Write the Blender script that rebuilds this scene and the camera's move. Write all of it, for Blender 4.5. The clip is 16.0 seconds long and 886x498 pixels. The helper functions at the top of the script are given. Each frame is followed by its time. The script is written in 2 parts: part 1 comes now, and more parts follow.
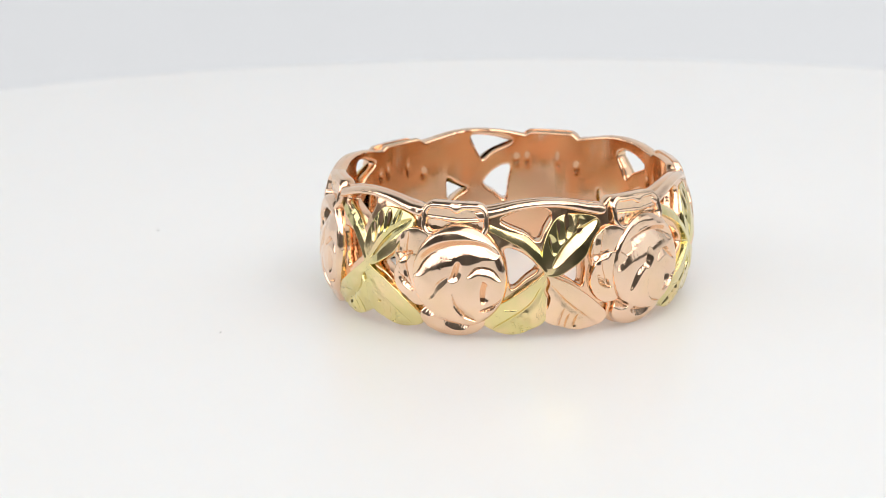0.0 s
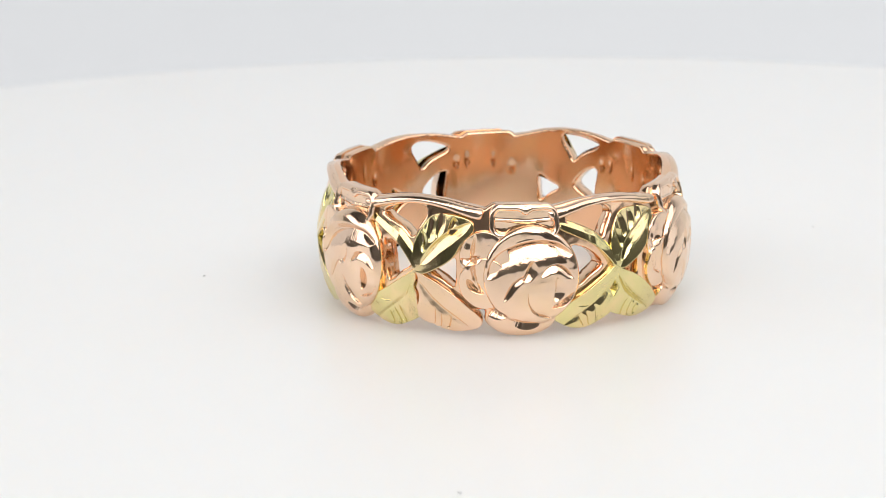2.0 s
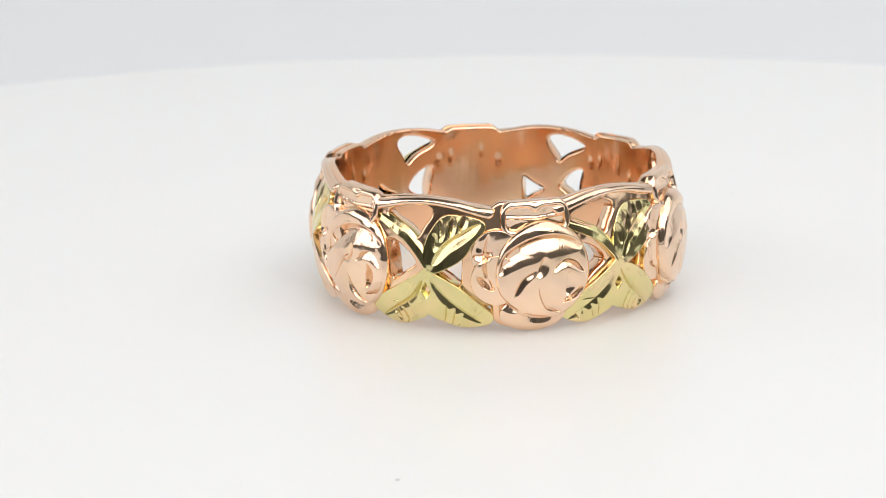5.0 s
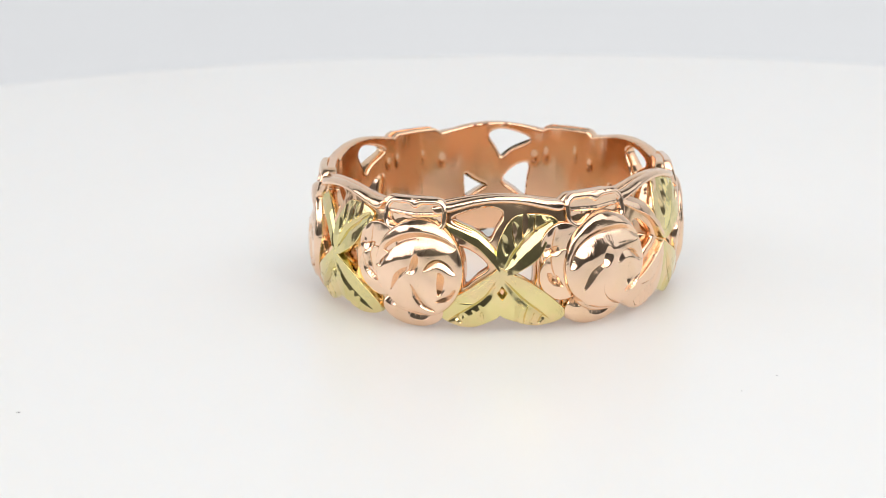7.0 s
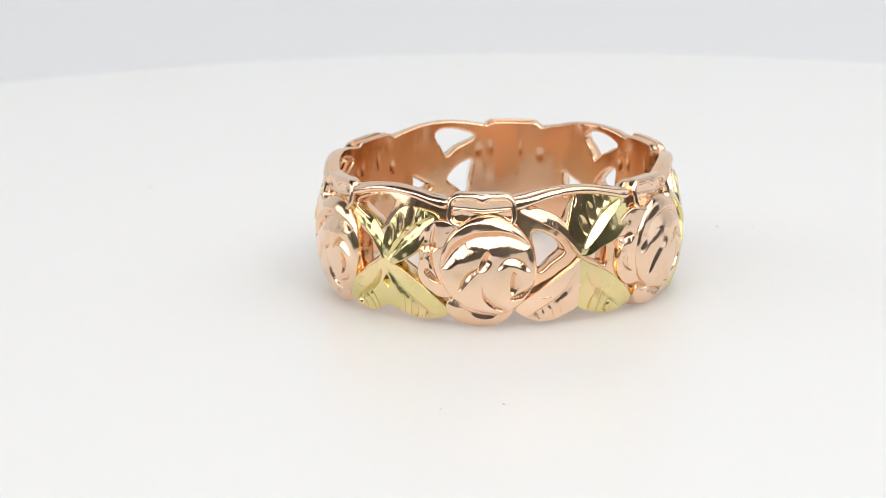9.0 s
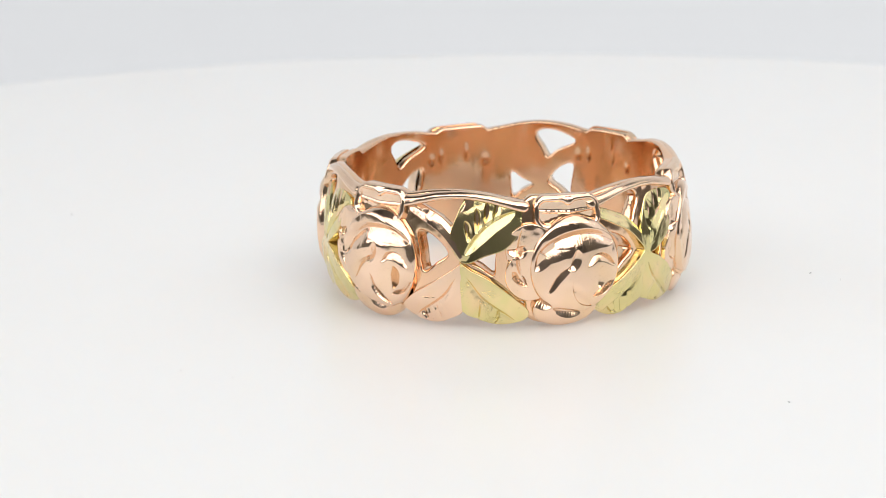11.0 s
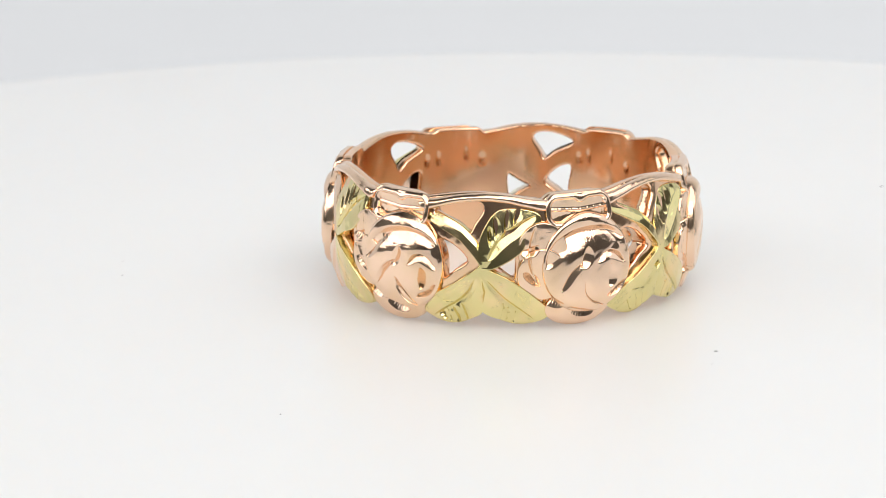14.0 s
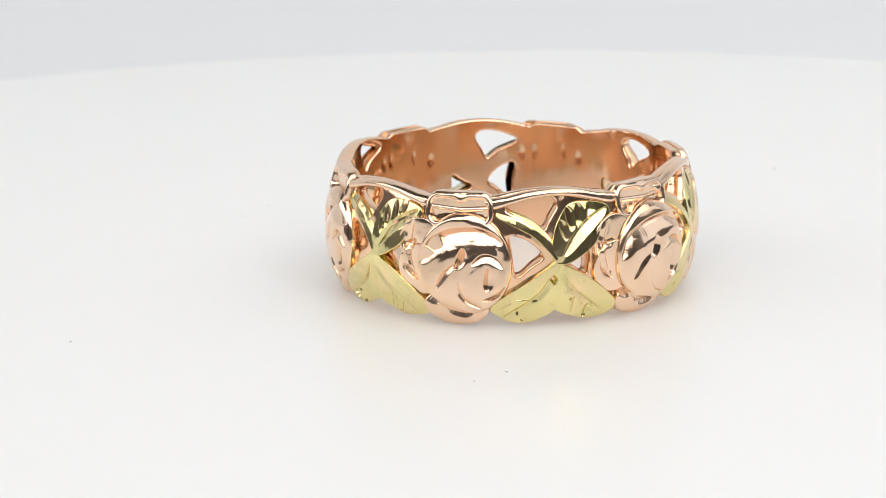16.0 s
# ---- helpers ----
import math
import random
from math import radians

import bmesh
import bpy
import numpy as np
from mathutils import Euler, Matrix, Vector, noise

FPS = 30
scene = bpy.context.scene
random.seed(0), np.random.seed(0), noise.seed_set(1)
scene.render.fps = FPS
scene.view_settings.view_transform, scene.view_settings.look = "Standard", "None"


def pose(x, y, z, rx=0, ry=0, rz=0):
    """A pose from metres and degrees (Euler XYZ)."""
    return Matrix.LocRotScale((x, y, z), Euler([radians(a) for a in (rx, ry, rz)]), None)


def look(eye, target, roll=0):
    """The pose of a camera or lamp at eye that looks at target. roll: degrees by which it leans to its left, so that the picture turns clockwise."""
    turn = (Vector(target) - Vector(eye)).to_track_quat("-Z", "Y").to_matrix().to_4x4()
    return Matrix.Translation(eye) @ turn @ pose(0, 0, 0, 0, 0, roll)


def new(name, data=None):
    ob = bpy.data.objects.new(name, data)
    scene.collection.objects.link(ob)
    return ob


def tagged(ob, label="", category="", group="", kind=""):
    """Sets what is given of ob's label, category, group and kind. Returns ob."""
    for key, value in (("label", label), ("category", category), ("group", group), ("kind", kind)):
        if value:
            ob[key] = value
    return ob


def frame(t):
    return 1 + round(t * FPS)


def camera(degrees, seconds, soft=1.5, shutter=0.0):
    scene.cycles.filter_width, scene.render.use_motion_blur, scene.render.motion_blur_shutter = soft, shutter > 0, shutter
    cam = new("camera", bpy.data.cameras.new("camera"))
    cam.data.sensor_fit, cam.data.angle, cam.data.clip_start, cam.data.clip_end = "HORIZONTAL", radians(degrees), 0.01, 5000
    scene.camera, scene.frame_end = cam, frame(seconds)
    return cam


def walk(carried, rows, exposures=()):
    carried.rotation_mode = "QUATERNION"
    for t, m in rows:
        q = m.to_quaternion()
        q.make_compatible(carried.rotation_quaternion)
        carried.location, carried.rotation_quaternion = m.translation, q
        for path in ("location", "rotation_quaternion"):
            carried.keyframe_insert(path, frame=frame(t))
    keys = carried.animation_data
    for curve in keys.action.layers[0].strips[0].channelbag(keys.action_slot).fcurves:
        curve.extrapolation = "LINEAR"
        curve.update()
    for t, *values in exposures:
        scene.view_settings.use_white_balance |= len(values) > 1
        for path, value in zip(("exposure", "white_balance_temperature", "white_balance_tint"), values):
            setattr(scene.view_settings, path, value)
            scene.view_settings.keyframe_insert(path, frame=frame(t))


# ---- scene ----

MM = 0.001
SPIN = -18.752          # turntable, degrees a second
AXIS_X = 0.15 * MM
AXIS_TO_RING = (0.18 * MM, -0.41 * MM)

# ---- camera: still, on a sagging stand ----
cam = camera(21.87, 16.0, soft=0.7)
SAG = [(0.0, 0.0), (2.0, -0.04), (4.2, -0.11), (6.3, -0.11), (7.75, -0.08), (9.2, -0.17), (11.3, -0.11), (13.6, -0.14), (16.0, -0.23)]


def eye_pose(sag):
    return (pose(0, -118.2 * MM, 32.87 * MM, 0, 0, 1.506) @ pose(0, 0, 0, -14.686 + sag)
            @ pose(0, 0, 0, 0, 0.866) @ pose(0, 0, 0, 90))


walk(cam, [(t, eye_pose(s)) for t, s in SAG])
cam.data.dof.use_dof, cam.data.dof.focus_distance, cam.data.dof.aperture_fstop = True, 0.1125, 120

# ---- world, lamps ----
world = bpy.data.worlds.new("world")
scene.world = world
world.use_nodes = True
world.node_tree.nodes["Background"].inputs[0].default_value = (0.75, 0.82, 1.0, 1)
world.node_tree.nodes["Background"].inputs[1].default_value = 0.25


def unseen_softbox(name, eye, target, w, h, watts, colour):
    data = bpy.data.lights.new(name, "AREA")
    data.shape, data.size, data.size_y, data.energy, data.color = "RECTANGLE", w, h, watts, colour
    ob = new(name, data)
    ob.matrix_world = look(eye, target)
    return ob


# Unseen lamps, assumed from the soft shadows and the reflections in the metal.
unseen_softbox("unseen_softbox_overhead", (0.12, -0.10, 0.30), (0.02, -0.02, 0), 0.42, 0.34, 0.74, (1.0, 0.99, 0.972))
unseen_softbox("unseen_softbox_front", (-0.06, -0.41, 0.45), (0, 0, 0), 1.05, 0.34, 2.5, (1.0, 0.988, 0.965))
# Unseen fill lamps, added to lift the contact shadows left and right.
unseen_softbox("fill_side", (0.62, 0.0, 0.30), (0, 0, 0), 0.5, 0.34, 0.5, (0.92, 0.96, 1.0))
unseen_softbox("fill_left", (-0.62, -0.08, 0.30), (0, 0, 0), 0.5, 0.34, 1.1, (0.97, 0.98, 1.0))
scene.view_settings.exposure = -0.02


# ---- materials ----
def material(name, colour, rough, metal=0.0, coat=0.0):
    m = bpy.data.materials.new(name)
    m.use_nodes = True
    b = m.node_tree.nodes["Principled BSDF"]
    b.inputs["Base Color"].default_value = (*colour, 1)
    b.inputs["Roughness"].default_value = rough
    b.inputs["Metallic"].default_value = metal
    b.inputs["Coat Weight"].default_value = coat
    return m


def node(m, kind, **values):
    n = m.node_tree.nodes.new(kind)
    for k, v in values.items():
        n.inputs[k.replace("_", " ")].default_value = v
    return n


def grained(m, scale, stretch, bump, rough_lo, rough_hi, tint=None, tint_scale=600.0):
    """Fine scratches as relief, worn patches as roughness, and a second tone in soft patches."""
    t, b = m.node_tree, m.node_tree.nodes["Principled BSDF"]
    co = t.nodes.new("ShaderNodeTexCoord")
    mp = t.nodes.new("ShaderNodeMapping")
    mp.inputs["Scale"].default_value = stretch
    t.links.new(co.outputs["Object"], mp.inputs[0])
    fine = node(m, "ShaderNodeTexNoise", Scale=scale, Detail=4.0)
    t.links.new(mp.outputs[0], fine.inputs["Vector"])
    bp = node(m, "ShaderNodeBump", Strength=bump, Distance=0.00002)
    t.links.new(fine.outputs[0], bp.inputs["Height"])
    t.links.new(bp.outputs[0], b.inputs["Normal"])
    broad = node(m, "ShaderNodeTexNoise", Scale=tint_scale, Detail=3.0)
    t.links.new(co.outputs["Object"], broad.inputs["Vector"])
    ra = t.nodes.new("ShaderNodeMapRange")
    ra.inputs[1].default_value, ra.inputs[2].default_value = 0.35, 0.7
    ra.inputs[3].default_value, ra.inputs[4].default_value = rough_lo, rough_hi
    t.links.new(broad.outputs[0], ra.inputs[0])
    t.links.new(ra.outputs[0], b.inputs["Roughness"])
    if tint:
        mix = t.nodes.new("ShaderNodeMix")
        mix.data_type = "RGBA"
        mix.inputs[6].default_value = b.inputs["Base Color"].default_value
        mix.inputs[7].default_value = (*tint, 1)
        st = t.nodes.new("ShaderNodeMapRange")
        st.inputs[1].default_value, st.inputs[2].default_value = 0.45, 0.7
        t.links.new(broad.outputs[0], st.inputs[0])
        t.links.new(st.outputs[0], mix.inputs[0])
        t.links.new(mix.outputs[2], b.inputs["Base Color"])
    return m


def pitted(m, scale, lo, hi, strength):
    """Small tool marks: shallow pits scattered over the metal."""
    t, b = m.node_tree, m.node_tree.nodes["Principled BSDF"]
    co = t.nodes.new("ShaderNodeTexCoord")
    spots = node(m, "ShaderNodeTexNoise", Scale=scale, Detail=1.5)
    t.links.new(co.outputs["Object"], spots.inputs["Vector"])
    ra = t.nodes.new("ShaderNodeMapRange")
    ra.inputs[1].default_value, ra.inputs[2].default_value, ra.inputs[3].default_value, ra.inputs[4].default_value = lo, hi, 1.0, 0.0
    t.links.new(spots.outputs[0], ra.inputs[0])
    bp = node(m, "ShaderNodeBump", Strength=strength, Distance=0.00003)
    t.links.new(ra.outputs[0], bp.inputs["Height"])
    t.links.new(b.inputs["Normal"].links[0].from_socket, bp.inputs["Normal"])
    t.links.new(bp.outputs[0], b.inputs["Normal"])
    return m


def punched(m, spacing, lo, hi, strength):
    """Clusters of fine punched dots."""
    t, b = m.node_tree, m.node_tree.nodes["Principled BSDF"]
    co = t.nodes.new("ShaderNodeTexCoord")
    dots = node(m, "ShaderNodeTexVoronoi", Scale=1 / spacing, Randomness=0.8)
    where = node(m, "ShaderNodeTexNoise", Scale=850.0, Detail=1.0)
    for n in (dots, where):
        t.links.new(co.outputs["Object"], n.inputs["Vector"])
    ra, pick, mul = t.nodes.new("ShaderNodeMapRange"), t.nodes.new("ShaderNodeMapRange"), t.nodes.new("ShaderNodeMath")
    ra.inputs[1].default_value, ra.inputs[2].default_value, ra.inputs[3].default_value, ra.inputs[4].default_value = 0.22, 0.42, -1.0, 0.0
    pick.inputs[1].default_value, pick.inputs[2].default_value = lo, hi
    mul.operation = "MULTIPLY"
    t.links.new(dots.outputs["Distance"], ra.inputs[0])
    t.links.new(where.outputs[0], pick.inputs[0])
    t.links.new(ra.outputs[0], mul.inputs[0])
    t.links.new(pick.outputs[0], mul.inputs[1])
    bp = node(m, "ShaderNodeBump", Strength=strength, Distance=0.00004)
    t.links.new(mul.outputs[0], bp.inputs["Height"])
    t.links.new(b.inputs["Normal"].links[0].from_socket, bp.inputs["Normal"])
    t.links.new(bp.outputs[0], b.inputs["Normal"])
    return m


ROSE = pitted(grained(material("rose_gold", (0.93, 0.675, 0.495), 0.08, 1.0), 7000, (1, 1, 0.15), 0.36, 0.07, 0.20, (0.91, 0.66, 0.44)), 3500, 0.66, 0.76, 0.14)
def green_gold(name):
    return grained(material(name, (0.79, 0.69, 0.335), 0.08, 1.0), 6000, (1, 1, 0.5), 0.36, 0.06, 0.18, (0.91, 0.70, 0.40))


GREEN, GREEN_PUNCHED = green_gold("green_gold"), punched(green_gold("green_gold_punched"), 0.00008, 0.54, 0.60, 0.6)
# Rose gold, its base colour deepened for orange light bouncing inside the band.
ROSE_BOUNCE = grained(material("rose_gold_bounce", (0.96, 0.625, 0.41), 0.2, 1.0), 5000, (1, 1, 0.1), 0.3, 0.08, 0.2, (0.92, 0.66, 0.42), 350.0)
WHITE = grained(material("white_gloss_plate", (0.86, 0.86, 0.855), 0.3), 3000, (1, 1, 1), 0.02, 0.29, 0.33)
acrylic = WHITE.node_tree.nodes["Principled BSDF"].inputs
acrylic["Subsurface Weight"].default_value, acrylic["Subsurface Scale"].default_value = 1.0, 0.007
acrylic["Subsurface Radius"].default_value = (1.0, 0.95, 0.9)
PAPER = grained(material("white_paper", (0.75, 0.765, 0.79), 0.7), 2500, (1, 1, 1), 0.1, 0.68, 0.74)
WALL = grained(material("grey_wall", (0.50, 0.48, 0.46), 0.8), 60, (1, 1, 1), 0.2, 0.7, 0.9, (0.46, 0.44, 0.42), 2.0)
DUST = material("dust", (0.38, 0.37, 0.37), 0.9)


def mesh_object(name, verts, faces, mat, parent=None, smooth=True, sharp=40):
    me = bpy.data.meshes.new(name)
    me.from_pydata([tuple(v) for v in verts], [], [tuple(f) for f in faces])
    me.materials.append(mat)
    if smooth:
        me.polygons.foreach_set("use_smooth", np.ones(len(me.polygons), bool))
        me.set_sharp_from_angle(angle=radians(sharp))
    me.update()
    ob = new(name, me)
    ob.parent = parent
    return ob


# ---- setting ----
def lathe(name, profile, mat, parent=None, n=160, sharp=40):
    """A turned solid from (radius, height) pairs, from the axis to the axis."""
    verts, faces = [], []
    for r, z in profile:
        for k in range(n):
            a = 2 * math.pi * k / n
            verts.append((r * math.cos(a), r * math.sin(a), z))
    for i in range(len(profile) - 1):
        for k in range(n):
            a, b = i * n + k, i * n + (k + 1) % n
            faces.append((a, b, b + n, a + n))
    faces.append(tuple(range(n))[::-1])
    faces.append(tuple(range((len(profile) - 1) * n, len(profile) * n)))
    return mesh_object(name, verts, faces, mat, parent, True, sharp)


def sweep():
    """White paper that lies on the table and curves up behind the plate."""
    prof = [(-0.60, 0.0), (-0.2, 0.0), (0.06, 0.0)]
    for k in range(1, 25):
        a = radians(82) * k / 24
        prof.append((0.06 + 0.16 * math.sin(a), 0.16 * (1 - math.cos(a))))
    y, z = prof[-1]
    prof.append((y + 0.07, z + 0.5))
    verts, faces = [], []
    for y, z in prof:
        for x in (-0.6, 0.6):
            verts.append((x, y, z - 0.01216))
    for y, z in prof:
        for x in (-0.6, 0.6):
            verts.append((x, y + 0.0006, z - 0.01276))
    n = len(prof)
    for i in range(n - 1):
        faces.append((2 * i, 2 * i + 1, 2 * i + 3, 2 * i + 2))
        faces.append((2 * n + 2 * i, 2 * n + 2 * i + 2, 2 * n + 2 * i + 3, 2 * n + 2 * i + 1))
        for s in (0, 1):
            faces.append((2 * i + s, 2 * i + 2 + s, 2 * n + 2 * i + 2 + s, 2 * n + 2 * i + s))
    faces.append((0, 1, 2 * n + 1, 2 * n))
    faces.append((2 * n - 2, 2 * n - 1, 4 * n - 1, 4 * n - 2))
    ob = mesh_object("backdrop", verts, faces, PAPER, None, True, 30)
    return tagged(ob, "white paper sweep curving up behind the plate", "backdrop", kind="structure")


def box(name, lo, hi, mat):
    bm = bmesh.new()
    bmesh.ops.create_cube(bm, size=1)
    for v in bm.verts:
        v.co = Vector([(a + b) / 2 + c * (b - a) for a, b, c in zip(lo, hi, v.co)])
    me = bpy.data.meshes.new(name)
    bm.to_mesh(me)
    bm.free()
    me.materials.append(mat)
    return new(name, me)


sweep()
# Unseen room, added so that upward-tilted metal reflects something dark.
for nm, lo, hi in (("wall_north", (-1.0, 1.0, -0.8), (1.0, 1.1, 1.2)), ("wall_south", (-1.0, -1.1, -0.8), (1.0, -1.0, 1.2)),
                   ("wall_east", (1.0, -1.0, -0.8), (1.1, 1.0, 1.2)), ("wall_west", (-1.1, -1.0, -0.8), (-1.0, 1.0, 1.2)),
                   ("ceiling", (-1.0, -1.0, 1.2), (1.0, 1.0, 1.3)), ("floor", (-1.0, -1.0, -0.9), (1.0, 1.0, -0.8))):
    tagged(box(nm, lo, hi, WALL), "unseen plain grey room surface, added for dark reflections in the ring", nm.split("_")[0], kind="structure")
tagged(box("table", (-0.62, -0.62, -0.06), (0.62, 0.40, -0.0128), PAPER), "white table under the paper sweep", "table", kind="structure")

turntable = tagged(new("turntable"), "white glossy round turntable plate carrying the ring", "turntable")
EDGE, PLATE = 79.0 * MM, -0.18 * MM
lathe("plate", [(0.004, 0.0), (0.03, 0.0), (EDGE - 0.012, 0.0), (EDGE - 0.008, -0.0002), (EDGE - 0.004, -0.0009), (EDGE - 0.001, -0.002),
                (EDGE, -0.003), (EDGE, -0.0075), (EDGE - 0.001, -0.0085), (0.004, -0.0085)], WHITE, turntable)
lathe("foot", [(0.004, -0.0085), (0.05, -0.0085), (0.05, -0.012), (0.004, -0.012)], WHITE, turntable)


# ---- the ring ----
R_MID, R_IN, CELL = 9.73, 8.42, 2 * math.pi * 9.73 / 6
CELLS = (-79.0, -17.3, 42.4, 103.2, 163.4, -137.4)       # middle of each group of four leaves, degrees
RAISE = (0.08, 0.05, -0.12, 0.34, 0.08, 0.12)              # how much higher each group of leaves sits, mm


def base_radius(v):
    return 9.70 - np.where(v > 3, 0.55, 0.84) * np.abs((v - 3.0) / 3.5) ** 2.3


def smooth_curve(pts, n=8):
    """A closed Catmull-Rom curve through a few points."""
    p = np.array(pts, float)
    out = []
    for i in range(len(p)):
        a, b, c, d = p[i - 1], p[i], p[(i + 1) % len(p)], p[(i + 2) % len(p)]
        for k in range(n):
            t = k / n
            out.append(0.5 * (2 * b + (c - a) * t + (2 * a - 5 * b + 4 * c - d) * t * t + (3 * b - a - 3 * c + d) * t ** 3))
    return np.array(out)


def polygon_distance(poly, U, V):
    """Signed distance to a closed polygon, negative inside."""
    best = np.full(U.shape, 1e9)
    inside = np.zeros(U.shape, bool)
    for (ax, ay), (bx, by) in zip(poly, np.roll(poly, -1, 0)):
        ex, ey = bx - ax, by - ay
        t = np.clip(((U - ax) * ex + (V - ay) * ey) / (ex * ex + ey * ey + 1e-12), 0, 1)
        best = np.minimum(best, np.hypot(U - ax - t * ex, V - ay - t * ey))
        cross = (ay > V) != (by > V)
        inside ^= cross & (U < (bx - ax) * (V - ay) / (by - ay + 1e-12) + ax)
    return np.where(inside, -best, best)


def ellipse_distance(U, V, cx, cy, rx, ry):
    k = np.hypot((U - cx) / rx, (V - cy) / ry)
    return (k - 1) * min(rx, ry)


def uneven(u, v, seed, rough):
    """Hand-finished metal: waves a few thousandths of a millimetre high."""
    rnd = random.Random(int(seed * 10))
    h = 0
    for _ in range(9):
        a, k = rnd.uniform(0, math.pi), 2 * math.pi / rnd.uniform(0.35, 1.1)
        h = h + math.sqrt(6.0 / k) * np.sin(k * (u * math.cos(a) + v * math.sin(a)) + rnd.uniform(0, 6.3))
    return rough * h


def narrowing(ang):
    """The hand-made band is a little narrower in two places."""
    def near(a, wide):
        return np.exp(-(((np.degrees(ang) - a + 180) % 360 - 180) / wide) ** 2)
    return 1 - 0.036 * near(-8, 42) - 0.022 * near(150, 30)


def slab(name, shape, height, r_in, bounds, step, mat, parent, phi, bevel=0.12, wrap=False, sharp=50, rough=0.0018, back=True, round_back=False):
    """A plate bent round the ring: outline from a signed distance, outside relief from a height (both in mm)."""
    u0, u1, v0, v1 = bounds
    nu, nv = int(round((u1 - u0) / step)) + 1, int(round((v1 - v0) / step)) + 1
    us, vs = np.linspace(u0, u1, nu), np.linspace(v0, v1, nv)
    if wrap:
        us = us[:-1]
        nu -= 1
    U, V = np.meshgrid(us, vs, indexing="ij")
    d = shape(U, V)
    e = 0.01
    gx, gy = (shape(U + e, V) - shape(U - e, V)) / (2 * e), (shape(U, V + e) - shape(U, V - e)) / (2 * e)
    nxt = np.roll(np.arange(nu), -1)
    last = nu if wrap else nu - 1
    ii, jj = np.meshgrid(np.arange(last), np.arange(nv - 1), indexing="ij")
    mean = (d[ii, jj] + d[nxt[ii], jj] + d[nxt[ii], jj + 1] + d[ii, jj + 1]) / 4
    keep = mean < 0
    ii, jj = ii[keep], jj[keep]
    ids = np.arange(nu * nv).reshape(nu, nv)
    quads = np.stack([ids[ii, jj], ids[nxt[ii], jj], ids[nxt[ii], jj + 1], ids[ii, jj + 1]], 1)
    edges = np.concatenate([quads[:, [0, 1]], quads[:, [1, 2]], quads[:, [2, 3]], quads[:, [3, 0]]])
    key = np.sort(edges, 1)
    _, first, count = np.unique(key[:, 0] * (nu * nv) + key[:, 1], return_index=True, return_counts=True)
    rim = edges[first[count == 1]]
    on_rim = np.zeros(nu * nv, bool)
    on_rim[rim.ravel()] = True
    g = np.maximum(np.hypot(gx, gy), 0.3)
    move = np.clip(d / g, -step, step).ravel() * on_rim
    Uf, Vf = U.ravel() - move * (gx / g).ravel(), V.ravel() - move * (gy / g).ravel()
    h = height(Uf, Vf) + uneven(Uf, Vf, phi + len(quads), rough)
    inner = np.clip(np.where(on_rim, 0, -d.ravel()), 0, bevel)
    h = h - (bevel - np.sqrt(np.maximum(bevel ** 2 - (bevel - inner) ** 2, 0)))
    used = np.unique(quads)
    to = np.full(nu * nv, -1)
    to[used] = np.arange(len(used))
    ang = radians(phi) + Uf[used] / R_MID
    rf = base_radius(Vf[used]) + h[used]
    rb = r_in(Uf[used], Vf[used]) if callable(r_in) else np.broadcast_to(r_in, rf.shape)
    up = Vf[used] * narrowing(ang)
    if round_back:
        rb = rb + (bevel - np.sqrt(np.maximum(bevel ** 2 - (bevel - inner[used]) ** 2, 0)))
    front = np.stack([rf * np.cos(ang), rf * np.sin(ang), up], 1)
    back_pts = np.stack([rb * np.cos(ang), rb * np.sin(ang), up], 1)
    n = len(used)
    q, rr = to[quads], to[rim]
    faces = np.concatenate([q] + ([q[:, ::-1] + n] if back else []) + [np.stack([rr[:, 1], rr[:, 0], rr[:, 0] + n, rr[:, 1] + n], 1)])
    if not back:
        verts_used, flat = np.unique(faces, return_inverse=True)
        both, faces = np.concatenate([front, back_pts])[verts_used], flat.reshape(faces.shape)
        return mesh_object(name, both * MM, faces.tolist(), mat, parent, True, sharp)
    return mesh_object(name, np.concatenate([front, back_pts]) * MM, faces.tolist(), mat, parent, True, sharp)


# outlines, in mm from the middle of a group of leaves, and from the middle of a rose
ROSE_U, ROSE_V = -4.55, 3.05


def rounded_box(u, v, cx, cy, hx, hy, r):
    qx, qy = np.abs(u - cx) - hx + r, np.abs(v - cy) - hy + r
    return np.hypot(np.maximum(qx, 0), np.maximum(qy, 0)) + np.minimum(np.maximum(qx, qy), 0) - r


def rose_shape(u, v):
    d = dome_shape(u, v)
    d = np.minimum(d, cap_shape(u, v))
    for cx, cy, rx, ry, _ in PETALS:
        d = np.minimum(d, ellipse_distance(u, v, cx, cy, rx - 0.02, ry - 0.02))
    return d


def pillow(u, v, cx, cy, rx, ry, tall, power=2.0):
    rho = np.hypot((u - cx) / rx, (v - cy) / ry)
    return tall * np.sqrt(np.maximum(1 - rho ** power, 0))


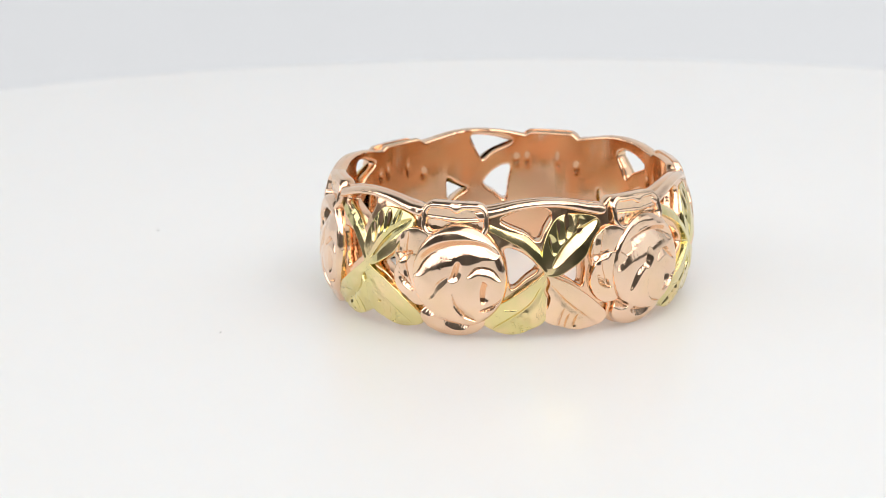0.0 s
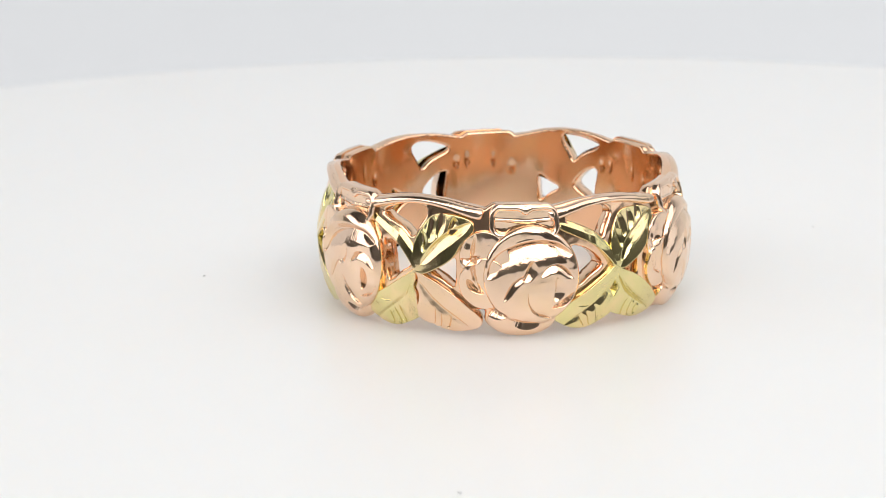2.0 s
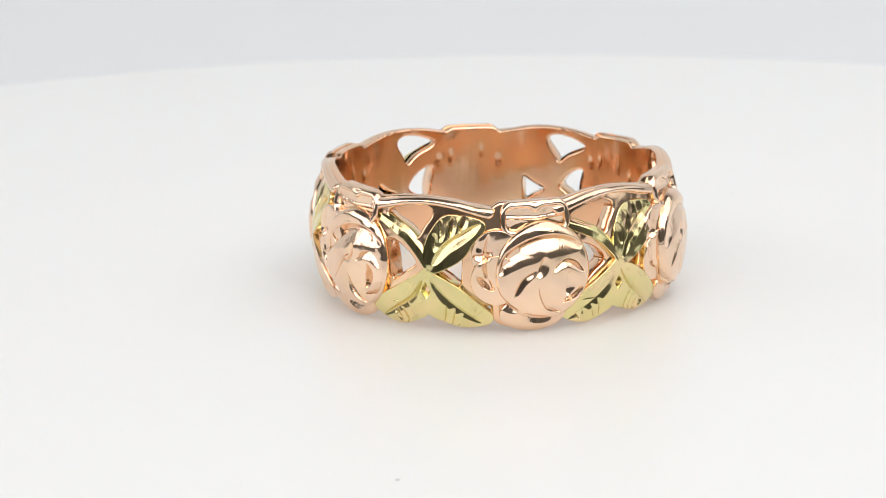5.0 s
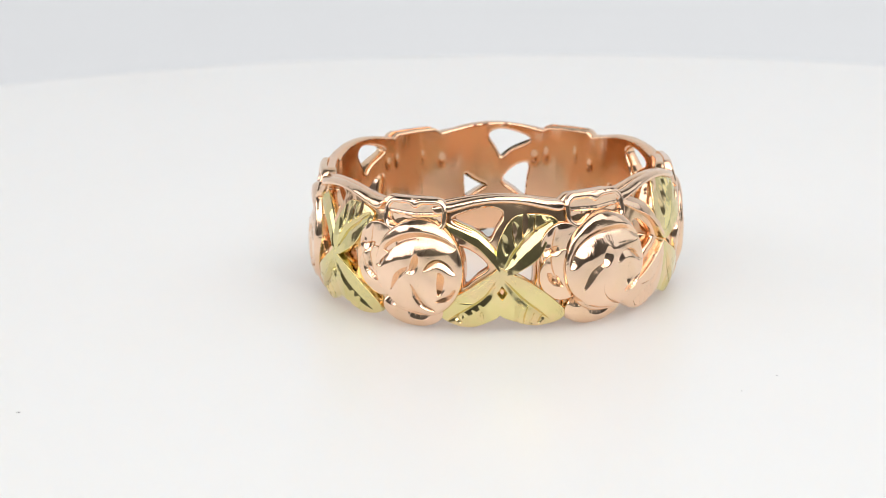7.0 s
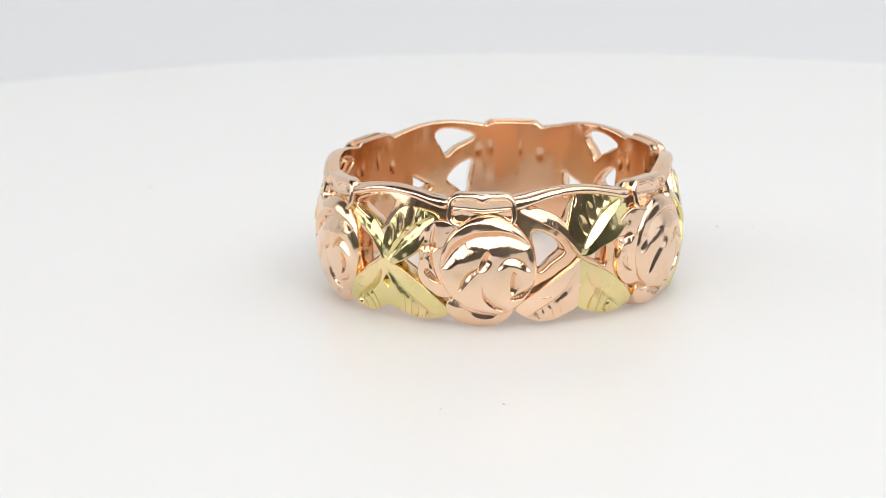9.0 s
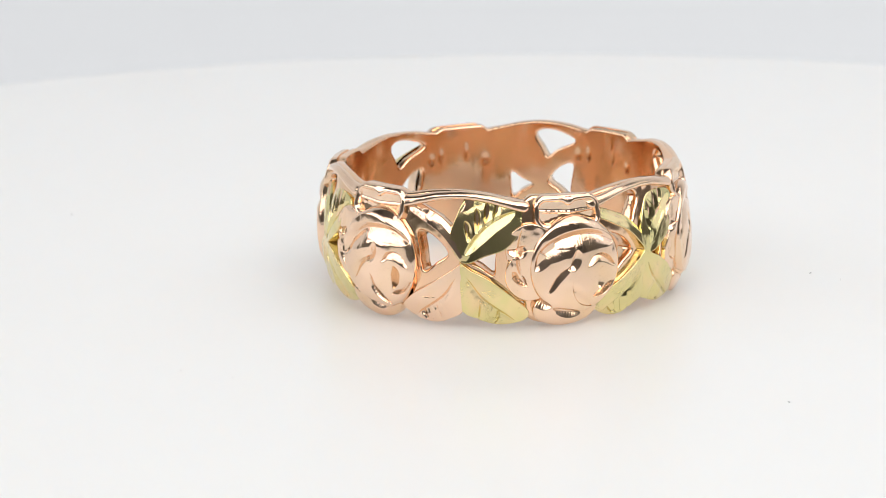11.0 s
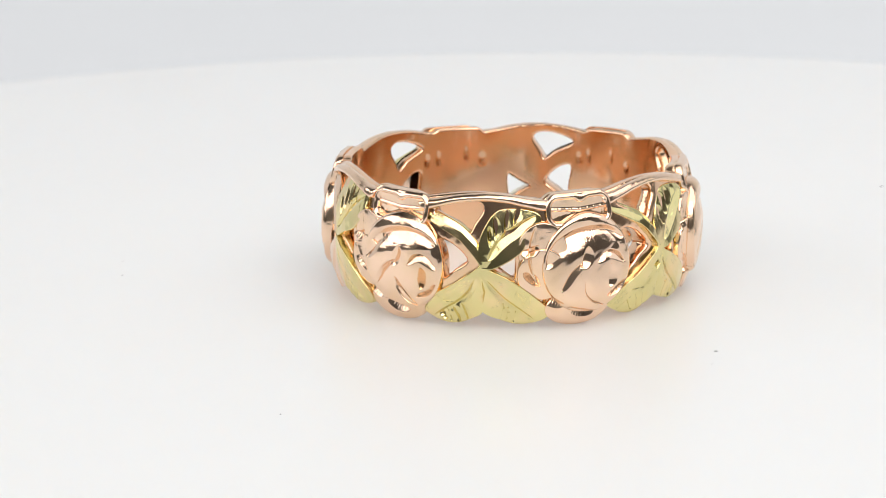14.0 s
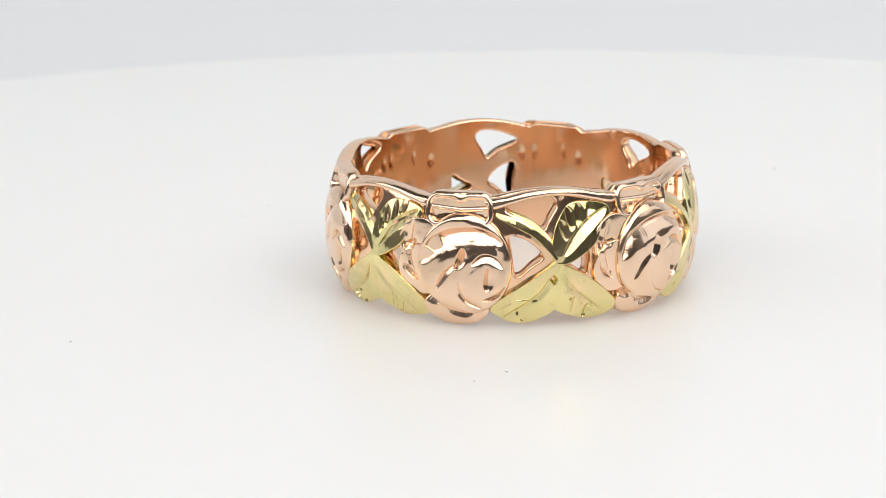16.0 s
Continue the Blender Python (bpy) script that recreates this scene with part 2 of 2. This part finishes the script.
def gouge(u, v, path, left, right, depth, chatter=0.0, roll=1.0):
    """A graver's cut along a curve: widths to its left and right, running out at both ends. roll: how far the wide face rounds off."""
    p = np.array(path, float)
    if len(p) > 2:
        ends = np.vstack([2 * p[0] - p[1], p, 2 * p[-1] - p[-2]])
        out = []
        for i in range(len(p) - 1):
            a, b, c, d = ends[i:i + 4]
            for k in range(13):
                t = k / 13
                out.append(0.5 * (2 * b + (c - a) * t + (2 * a - 5 * b + 4 * c - d) * t * t + (3 * b - a - 3 * c + d) * t ** 3))
        p = np.array(out + [p[-1]])
    reach = max(left, right)
    reach = 2 * reach
    near = (u > p[:, 0].min() - reach) & (u < p[:, 0].max() + reach) & (v > p[:, 1].min() - reach) & (v < p[:, 1].max() + reach)
    result = np.zeros(np.shape(u))
    if not near.any():
        return result
    x, y = u[near], v[near]
    size = np.hypot(*np.diff(p, axis=0).T)
    start = np.concatenate([[0], np.cumsum(size)])
    best, side, along = np.full(x.shape, 1e9), np.zeros(x.shape), np.zeros(x.shape)
    for i in range(len(p) - 1):
        ex, ey = (p[i + 1] - p[i]) / size[i]
        t = np.clip((x - p[i, 0]) * ex + (y - p[i, 1]) * ey, 0, size[i])
        fx, fy = x - p[i, 0] - t * ex, y - p[i, 1] - t * ey
        d = np.hypot(fx, fy)
        closer = d < best
        best = np.where(closer, d, best)
        side = np.where(closer, ex * fy - ey * fx, side)
        along = np.where(closer, start[i] + t, along)
    s = along / start[-1]
    taper = np.sqrt(np.maximum(4 * s * (1 - s), 0))
    wide = np.where(side > 0, left, right) * np.maximum(taper, 0.05)
    k = 1 - np.hypot(best, 0.03) / wide
    k = (k + np.sqrt(k * k + 0.006)) / 2
    k = np.where(np.where(side > 0, left >= right, right > left), k ** roll, k)
    wave = 1 + chatter * (np.sin(along * 43 + p[0, 0] * 9) + 0.7 * np.sin(along * 71 + p[0, 1] * 5))
    result[near] = depth * taper * k * wave
    return result


def shaken(path, rnd, by=0.05):
    """The same cut as another stroke of the hand would leave it."""
    du, dv = rnd.uniform(-by, by), rnd.uniform(-by, by)
    return [(a + du + rnd.uniform(-by, by) * 0.6, b + dv + rnd.uniform(-by, by) * 0.6) for a, b in path]


PETALS = ((-2.32, 0.90, 1.25, 1.36, 0.03), (-2.32, -0.40, 1.28, 1.35, 0.04), (-0.45, -2.25, 1.75, 0.98, 0.16))


def edge_cuts(rnd):
    """The flat bright cuts along the lower edge of a rose, with the marks of a skipping graver."""
    one = shaken([(-2.20, -1.20), (-1.78, -1.70), (-1.18, -2.04)], rnd, 0.06)
    two = shaken([(-1.05, -2.10), (-0.40, -2.38), (0.48, -2.50)], rnd, 0.06)
    a, b = rnd.uniform(0.24, 0.32), rnd.uniform(0.26, 0.34)
    return lambda u, v: gouge(u, v, one, 0.14, 0.42, a, 0.035) + gouge(u, v, two, 0.14, 0.44, b, 0.035)


def petal_height(cx, cy, rx, ry, tall, rnd, low):
    notch = shaken([(-3.5, 0.92), (-3.0, 0.88), (-2.5, 1.12)], rnd, 0.07)
    hook = shaken([(-3.25, -0.20), (-2.95, -0.62), (-2.4, -0.98)], rnd, 0.06)
    fold = shaken([(-2.72, 2.1), (-2.92, 1.1), (-2.9, 0.1), (-2.55, -0.9)], rnd, 0.04)
    crease = shaken([(-3.1, 1.95), (-3.35, 1.2), (-3.32, 0.3), (-3.2, -0.4)], rnd, 0.05)
    deep = rnd.uniform(0.8, 1.15)

    def height(u, v):
        h = pillow(u, v, cx, cy, rx * 1.04, ry * 1.04, tall, 9.0)
        if cx < -1:
            h = h + 0.07 * (v - cy)
            h = h - gouge(u, v, notch, 0.12, 0.34, 0.24 * deep) - gouge(u, v, hook, 0.36, 0.14, 0.26 * deep, 0.07)
            h = h - gouge(u, v, fold, 0.24, 0.12, 0.17)
            return h - gouge(u, v, crease, 0.16, 0.10, 0.07) - 0.02 * np.sin(v * 9 + crease[0][0] * 40) * np.exp(-((u + 3.15) / 0.2) ** 2)
        return h - low(u, v)
    return height


def cap_shape(u, v):
    return rounded_box(u, v, -0.28, 2.72, 1.84, 0.86, 0.66)


def cap_height(rnd):
    fold, wave = -0.17 + rnd.uniform(-0.12, 0.15), rnd.uniform(2.6, 3.6)

    def height(u, v):
        cap = cap_shape(u, v)
        bead_w = 0.33 + 0.22 * np.exp(-((u - fold) / 0.26) ** 2) * np.clip((v - 2.7) / 0.4, 0, 1)
        half = bead_w / 2
        bead = -0.08 + 0.19 * np.sqrt(np.maximum(1 - ((cap + half) / half) ** 2, 0))
        lobe = np.abs(u - fold) - 0.78
        hollow = -0.27 + 0.27 * (v - 2.3) + 0.05 * lobe * lobe
        hollow = hollow + 0.05 * np.exp(-((v - 2.70 - 0.06 * np.abs(u - fold)) / 0.07) ** 2)
        hollow = hollow + 0.0035 * np.sin(u * 17 + wave) + 0.0025 * np.sin(u * 29 * wave / 3)
        return np.maximum(hollow, np.where(cap > -bead_w, bead, -9))
    return height


def dome_shape(u, v):
    return ellipse_distance(u, v, 0.04, -0.02, 2.44, 2.62)


def rose_height(rnd, low, lean, proud):
    crescent = shaken([(-2.2, -0.05), (-1.72, 0.82), (-0.8, 1.40), (0.25, 1.60), (1.25, 1.52), (2.05, 1.10)], rnd, 0.05)
    tail = shaken([(-1.45, -1.25), (-1.0, -0.42), (-0.30, 0.12)], rnd)
    notch = shaken([(-0.48, -0.12), (-0.22, 0.14), (0.02, 0.86)], rnd)
    arch = shaken([(0.48, 0.0), (0.87, 0.42), (1.3, 0.54), (1.73, 0.34), (2.12, -0.14)], rnd)
    eye = shaken([(1.22, -0.08), (1.17, -0.7), (1.14, -1.32)], rnd)
    sickle = shaken([(-0.22, -0.80), (-0.10, -1.48), (0.30, -2.0), (0.95, -2.28)], rnd)
    smile = shaken([(1.02, -1.72), (1.68, -1.52), (2.16, -0.96)], rnd)
    deep = [rnd.uniform(0.8, 1.2) for _ in range(8)]

    def height(u, v):
        rho = np.hypot((u - 0.04) / 2.44, (v + 0.02) / 2.62)
        th = np.arctan2(v, u)
        roll = 0.24 + 0.42 * np.maximum(np.cos(th - radians(48)), 0) ** 3
        rise = np.clip((1 - rho) * 2.44 / roll, 0, 1)
        h = -0.12 + (0.32 + proud) * np.sqrt(1 - (1 - rise) ** 2) + 0.09 * (1 - rho ** 2)
        h = h - lean * np.clip(v + 1.2, -0.6, 2.4) * np.clip((1 - rho) * 4, 0, 1)
        h = h + 0.10 * np.clip(v - 0.9, 0, 1.6) * np.clip((1 - rho) * 3, 0, 1)
        h = h - gouge(u, v, crescent, 0.32, 0.98, 0.38 * deep[0], 0.006, 1.6)
        h = h - gouge(u, v, tail, 0.10, 0.28, 0.16 * deep[1]) - gouge(u, v, notch, 0.14, 0.38, 0.26 * deep[2])
        h = h - gouge(u, v, arch, 0.09, 0.40, 0.22 * deep[3], 0, 1.3) - gouge(u, v, eye, 0.50, 0.07, 0.28 * deep[4])
        h = h - gouge(u, v, sickle, 0.40, 0.09, 0.18 * deep[5], 0.05) - gouge(u, v, smile, 0.38, 0.09, 0.22 * deep[6], 0.06)
        return h - low(u, v)
    return height


LEAVES = {
    "upper_left": [(0.15, 3.3), (0.1, 3.8), (-0.22, 4.28), (-0.95, 4.98), (-1.8, 5.4), (-2.7, 5.68), (-3.05, 5.35), (-2.3, 4.95), (-1.75, 4.68), (-1.05, 4.28), (-0.36, 3.55), (-0.05, 3.15)],
    "upper_right": [(-0.1, 3.1), (-0.15, 4.1), (0.1, 4.95), (0.75, 5.8), (1.75, 5.92), (2.85, 5.7), (3.05, 5.2), (2.5, 4.6), (1.98, 3.78), (1.0, 3.14), (0.4, 2.92)],
    "lower_left": [(0.3, 3.3), (-0.5, 2.85), (-1.0, 2.52), (-1.75, 2.02), (-2.6, 1.5), (-3.35, 0.8), (-2.95, 0.38), (-2.2, 0.05), (-1.4, 0.01), (-0.6, 0.30), (0.0, 0.68), (0.3, 1.6)],
    "lower_right": [(-0.3, 3.3), (0.6, 2.9), (1.3, 2.56), (2.1, 2.0), (2.8, 1.4), (3.4, 0.8), (3.3, 0.32), (2.6, 0.09), (1.75, 0.04), (0.85, 0.28), (0.0, 0.68), (-0.3, 1.6)],
}
OUTLINE = {k: smooth_curve(v) for k, v in LEAVES.items()}
BIG = smooth_curve([(-0.1, 3.1), (-0.6, 4.0), (-0.4, 5.0), (0.2, 6.15), (1.3, 6.3), (2.6, 6.05), (3.1, 5.6), (3.0, 4.6), (2.3, 3.75), (1.3, 3.35), (0.4, 2.95)])
# the punched mark where four leaves meet: middle, half width, half height, depth; one group has none
MARKS = (None, (-0.01, 2.0, 0.30, 0.50, 0.48), (0.12, 1.90, 0.28, 0.42, 0.48), None, (0.02, 1.8, 0.22, 0.85, 0.16), (-0.13, 2.3, 0.24, 0.30, 0.42))


def leaf_shape(which, poly):
    half = {"lower_left": 1, "lower_right": -1}.get(which, 0)
    if half:
        return lambda u, v: np.maximum(polygon_distance(poly, u, v), half * u - 0.05)
    return lambda u, v: polygon_distance(poly, u, v)


RIDGE = np.array([(-3.1, 5.58), (-2.11, 5.22), (-1.06, 4.78), (-0.25, 4.05), (0.15, 3.4)])


def leaf_height(which, rnd, lift, mark=None, nick=None, cracked=False):
    cuts = []
    if cracked and "lower" in which:
        cuts.append(([(0.02, 3.1), (0.13, 2.7), (0.0, 2.3), (0.14, 1.9), (0.06, 1.3)], 0.09, 0.09, 0.5))
    if which == "upper_right":
        cuts.append((shaken([(0.30, 3.35), (0.95, 4.28), (1.78, 4.98), (2.85, 5.55)], rnd, 0.07), 0.18, 0.44, 0.22))
        for p in ([(0.42, 3.95), (0.22, 5.00)], [(0.78, 4.42), (0.68, 5.60)], [(1.18, 4.70), (1.26, 5.95)], [(1.72, 5.05), (1.98, 5.95)]):
            cuts.append((shaken(p, rnd, 0.09), 0.12, rnd.uniform(0.28, 0.44), rnd.uniform(0.12, 0.22)))
    elif which == "lower_left":
        cuts.append((shaken([(-0.22, 2.60), (-0.92, 1.52), (-2.80, 0.28)], rnd, 0.07), 0.34, 0.13, rnd.uniform(0.13, 0.24)))
        for k in range(rnd.choice((3, 3, 4))):
            a = -1.0 - 0.42 * k
            cuts.append((shaken([(a - 0.08, 1.22 - 0.22 * k), (a + 0.22, 0.12)], rnd, 0.08), 0.30, 0.13, rnd.uniform(0.09, 0.18)))
        cuts.append((shaken([(-1.35, 1.35), (-2.15, 1.30)], rnd, 0.1), 0.06, 0.16, 0.05))
    elif which == "lower_right":
        cuts.append((shaken([(0.22, 2.60), (1.12, 1.46), (2.72, 0.26)], rnd, 0.07), 0.13, 0.34, rnd.uniform(0.13, 0.22)))
        for k in range(rnd.choice((3, 3, 4))):
            a = 1.0 + 0.42 * k
            cuts.append((shaken([(a + 0.02, 1.30 - 0.24 * k), (a - 0.20, 0.12)], rnd, 0.08), 0.13, 0.30, rnd.uniform(0.09, 0.18)))
    swell = rnd.uniform(0.03, 0.07)

    def height(u, v):
        if which == "upper_left":
            top = np.interp(u, RIDGE[:, 0], RIDGE[:, 1])
            return lift - 0.10 * (v - 3.4) - 0.46 * np.maximum(v - top, 0) + 0.10 * np.maximum(top - v, 0)
        if which == "upper_right":
            vein = np.interp(u, (0.3, 0.95, 1.78, 2.85), (3.35, 4.28, 4.98, 5.55))
            h = lift - 0.05 * (v - 3.4) - 0.07 * np.maximum(v - vein, 0) + 0.10 * np.maximum(vein - v - 0.3, 0)
        else:
            side = -1 if which == "lower_left" else 1
            h = lift + swell * np.sin(np.clip(np.abs(u) / 3.2, 0, 1) * math.pi) - 0.03 * (v - 2.4 + 0.75 * side * u) ** 2 * 0.3
        for path, left, right, deep in cuts:
            h = h - gouge(u, v, path, left, right, deep)
        if nick:
            h = h - 0.16 * np.exp(-((u - nick[0]) / 0.09) ** 2 - ((v - nick[1]) / 0.06) ** 2)
        if mark and "lower" in which:
            mu, mv, hu, hv, deep = mark
            h = h - deep * np.clip(1.0 - np.abs(u - mu) / hu - np.abs(v - mv) / hv, 0, 0.7)
        return h
    return height


RAIL = smooth_curve([(-3.6, 6.25), (-2.6, 6.42), (-1.4, 6.66), (0.0, 6.76), (1.4, 6.66), (2.5, 6.44), (3.5, 6.26),
                     (3.3, 5.82), (2.2, 6.05), (1.2, 6.28), (0.0, 6.38), (-1.2, 6.28), (-2.2, 6.05), (-3.3, 5.8)])
HOLES = [smooth_curve(h, 6) for h in ([(-2.25, 5.68), (-1.2, 6.14), (-0.1, 6.25), (0.45, 5.9), (0.05, 5.2), (-0.32, 4.66), (-1.0, 5.1)],
                                      [(-2.05, 4.32), (-1.15, 4.12), (-0.36, 3.34), (-1.0, 2.80), (-1.72, 2.32), (-1.92, 3.3)],
                                      [(2.05, 3.74), (1.35, 3.36), (0.72, 3.04), (1.35, 2.68), (1.98, 2.30), (2.1, 3.0)])]


def blended(a, b, k):
    """The union of two outlines, its inner corners filled round."""
    h = np.maximum(k - np.abs(a - b), 0) / k
    return np.minimum(a, b) - h * h * k / 4


def band_shape(u, v, lift=0.0):
    d = polygon_distance(RAIL, u, v) + 0.03
    for k, poly in OUTLINE.items():
        leaf = polygon_distance(poly, u, v - lift * ("upper" in k)) + 0.04
        d = np.minimum(d, np.maximum(leaf, 0.6 - v) if "lower" in k else leaf)
    d = np.minimum(d, rose_shape(u - ROSE_U, v - ROSE_V) + 0.04)
    d = np.minimum(d, rose_shape(u - ROSE_U - CELL, v - ROSE_V) + 0.04)
    strip = np.maximum(1.3 - v, v - (6.6 - 0.03 * u * u))
    d = blended(d, strip, 0.35)
    for hole in HOLES:
        d = np.maximum(d, -polygon_distance(hole, u, v - lift))
    return d


def inside(u, v):
    """The inner wall, with the small dents that the roses' stamping left in it."""
    w = (u - ROSE_U + CELL / 2) % CELL - CELL / 2
    n = np.floor((u - ROSE_U + CELL / 2) / CELL)
    r = R_IN + 0.02 * np.sin(u * 0.9 + v)
    for cu, cv, su, sv, deep in ((1.2, 1.95, 0.14, 0.30, 0.06), (1.95, 1.85, 0.18, 0.26, 0.06), (-0.7, 2.0, 0.12, 0.34, 0.05), (-1.9, 1.6, 0.18, 0.26, 0.06)):
        r = r + deep * np.exp(-((w - cu - 0.12 * np.sin(n * 2.3 + cu)) / su) ** 2 - ((v - ROSE_V - cv - 0.1 * np.sin(n * 1.7 + cu)) / sv) ** 2)
    return r


def band():
    def cell(U, V):
        n = np.floor((U + CELL / 2) / CELL)
        d = np.zeros(U.shape)
        for k in range(6):
            at = n % 6 == k
            if at.any():
                d[at] = band_shape((U[at] + CELL / 2) % CELL - CELL / 2, V[at], RAISE[k])
        return d
    return slab("band", cell, lambda u, v: -0.24 + 0.03 * np.sin(u * 2.1), inside, (-CELL / 2, 5.5 * CELL, -0.25, 7.05), CELL / 170, ROSE_BOUNCE, ring, CELLS[0], 0.08, True, round_back=True)


ROSE_SHIFT = (0.2, 0.0, 0.32, -0.2, 0.15, -0.12)            # how far each rose sits off its even place, mm


ROSE_LEAN = (0.0, 0.07, 0.0, 0.03, 0.0, 0.09)               # how far the heart of each rose leans back


ROSE_PROUD = (0.15, 0.05, 0.05, 0.18, 0.0, 0.05)            # how far each stands out more than the flattest, mm


def rose(phi, rnd, shift, lean, proud):
    """A rose: its folded heart, the cap petal over it, three petals beside it and one below."""
    def at(f):
        return lambda u, v: f(u - ROSE_U - shift, v - ROSE_V)

    def around(u0, u1, v0, v1):
        return (ROSE_U + shift + u0, ROSE_U + shift + u1, ROSE_V + v0, ROSE_V + v1)
    low = edge_cuts(rnd)
    ob = slab("rose", at(dome_shape), at(rose_height(rnd, low, lean, proud)), 8.9, around(-2.5, 2.58, -2.74, 2.7), 0.024, ROSE, ring, phi, 0.08, rough=0.0023, back=False)
    slab("petal", at(cap_shape), at(cap_height(rnd)), 8.88, around(-2.2, 1.64, 1.78, 3.66), 0.03, ROSE, ob, phi, 0.08)
    for p in PETALS:
        slab("petal", at(lambda u, v: ellipse_distance(u, v, *p[:4])), at(petal_height(*p, rnd, low)), 8.92,
             around(p[0] - p[2] - 0.1, p[0] + p[2] + 0.1, p[1] - p[3] - 0.1, p[1] + p[3] + 0.1), 0.026, ROSE, ob, phi, 0.05, back=False)
    return ob


ring = tagged(new("ring"), "pierced rose gold band ring with roses and green gold leaves", "ring")
band()
G, P = GREEN, ROSE
COLOURS = ((G, G, G, P), (G, G, G, G), (G, G, G, G), (P, G, P, G), (G, G, G, G), (G, G, G, G))
for k, phi in enumerate(CELLS):
    rnd = random.Random(k + 3)
    made = rose(phi, rnd, ROSE_SHIFT[k], ROSE_LEAN[k], ROSE_PROUD[k])
    for which, mat in zip(("upper_left", "upper_right", "lower_left", "lower_right"), COLOURS[k]):
        poly = BIG if k == 3 and which == "upper_right" else OUTLINE[which]
        lo, hi = poly.min(0) - 0.1, poly.max(0) + 0.1
        lift = RAISE[k] * ("upper" in which)
        shape, tall = leaf_shape(which, poly), leaf_height(which, rnd, {"upper_left": 0.0, "upper_right": 0.03}.get(which, 0.05), MARKS[k], (0.8, 1.2) if k == 5 and which == "lower_right" else None, k == 0)
        ob = slab("leaf", lambda u, v: shape(u, v - lift), lambda u, v: tall(u, v - lift), 8.97,
             (lo[0], hi[0], lo[1] + lift, hi[1] + lift), 0.019, GREEN_PUNCHED if mat is GREEN and "lower" in which else mat, ring, phi, 0.04, rough=0.0015, back=False)
        tagged(ob, "engraved green gold leaf" if mat is GREEN else "engraved rose gold leaf")
    lo, hi = RAIL.min(0) - 0.1, RAIL.max(0) + 0.1
    slab("rail", lambda u, v: polygon_distance(RAIL, u, v), lambda u, v: 0.04 + 0.0 * u, R_IN + 0.25, (lo[0], hi[0], lo[1], hi[1]), 0.03, ROSE, ring, phi, 0.2, round_back=True)


# ---- dust on the plate ----
def dust(r, phi, size, parent):
    rnd = random.Random(int(r * 1000 + phi))
    bm = bmesh.new()
    bmesh.ops.create_icosphere(bm, subdivisions=1, radius=1)
    for v in bm.verts:
        v.co = Vector((v.co.x * size * 2.2, v.co.y * size * 0.6, v.co.z * size * 0.5)) * rnd.uniform(0.8, 1.2)
    me = bpy.data.meshes.new("dust_speck")
    bm.to_mesh(me)
    bm.free()
    me.materials.append(DUST)
    ob = new("dust_speck", me)
    ob.parent = parent
    ob.matrix_local = pose(r * MM * math.cos(radians(phi)), r * MM * math.sin(radians(phi)), size * 0.3, 0, 0, rnd.uniform(0, 180))
    return ob


for r, phi, size in ((16.5, 210.2, 0.055), (17.9, 205.4, 0.025), (24.1, 148.0, 0.045), (31.3, 304.0, 0.06), (30.4, 355.3, 0.055), (20.8, 78.5, 0.035), (21.6, 71.0, 0.028)):
    dust(r, phi, size * MM, turntable)


def motions():
    spin = [(float(t), SPIN * t) for t in range(17)]
    walk(turntable, [(t, pose(AXIS_X, 0, PLATE, 0, 0, a)) for t, a in spin])
    walk(ring, [(t, pose(AXIS_X, 0, 0, 0, 0, a) @ Matrix.Translation((*AXIS_TO_RING, 0))) for t, a in spin])


motions()
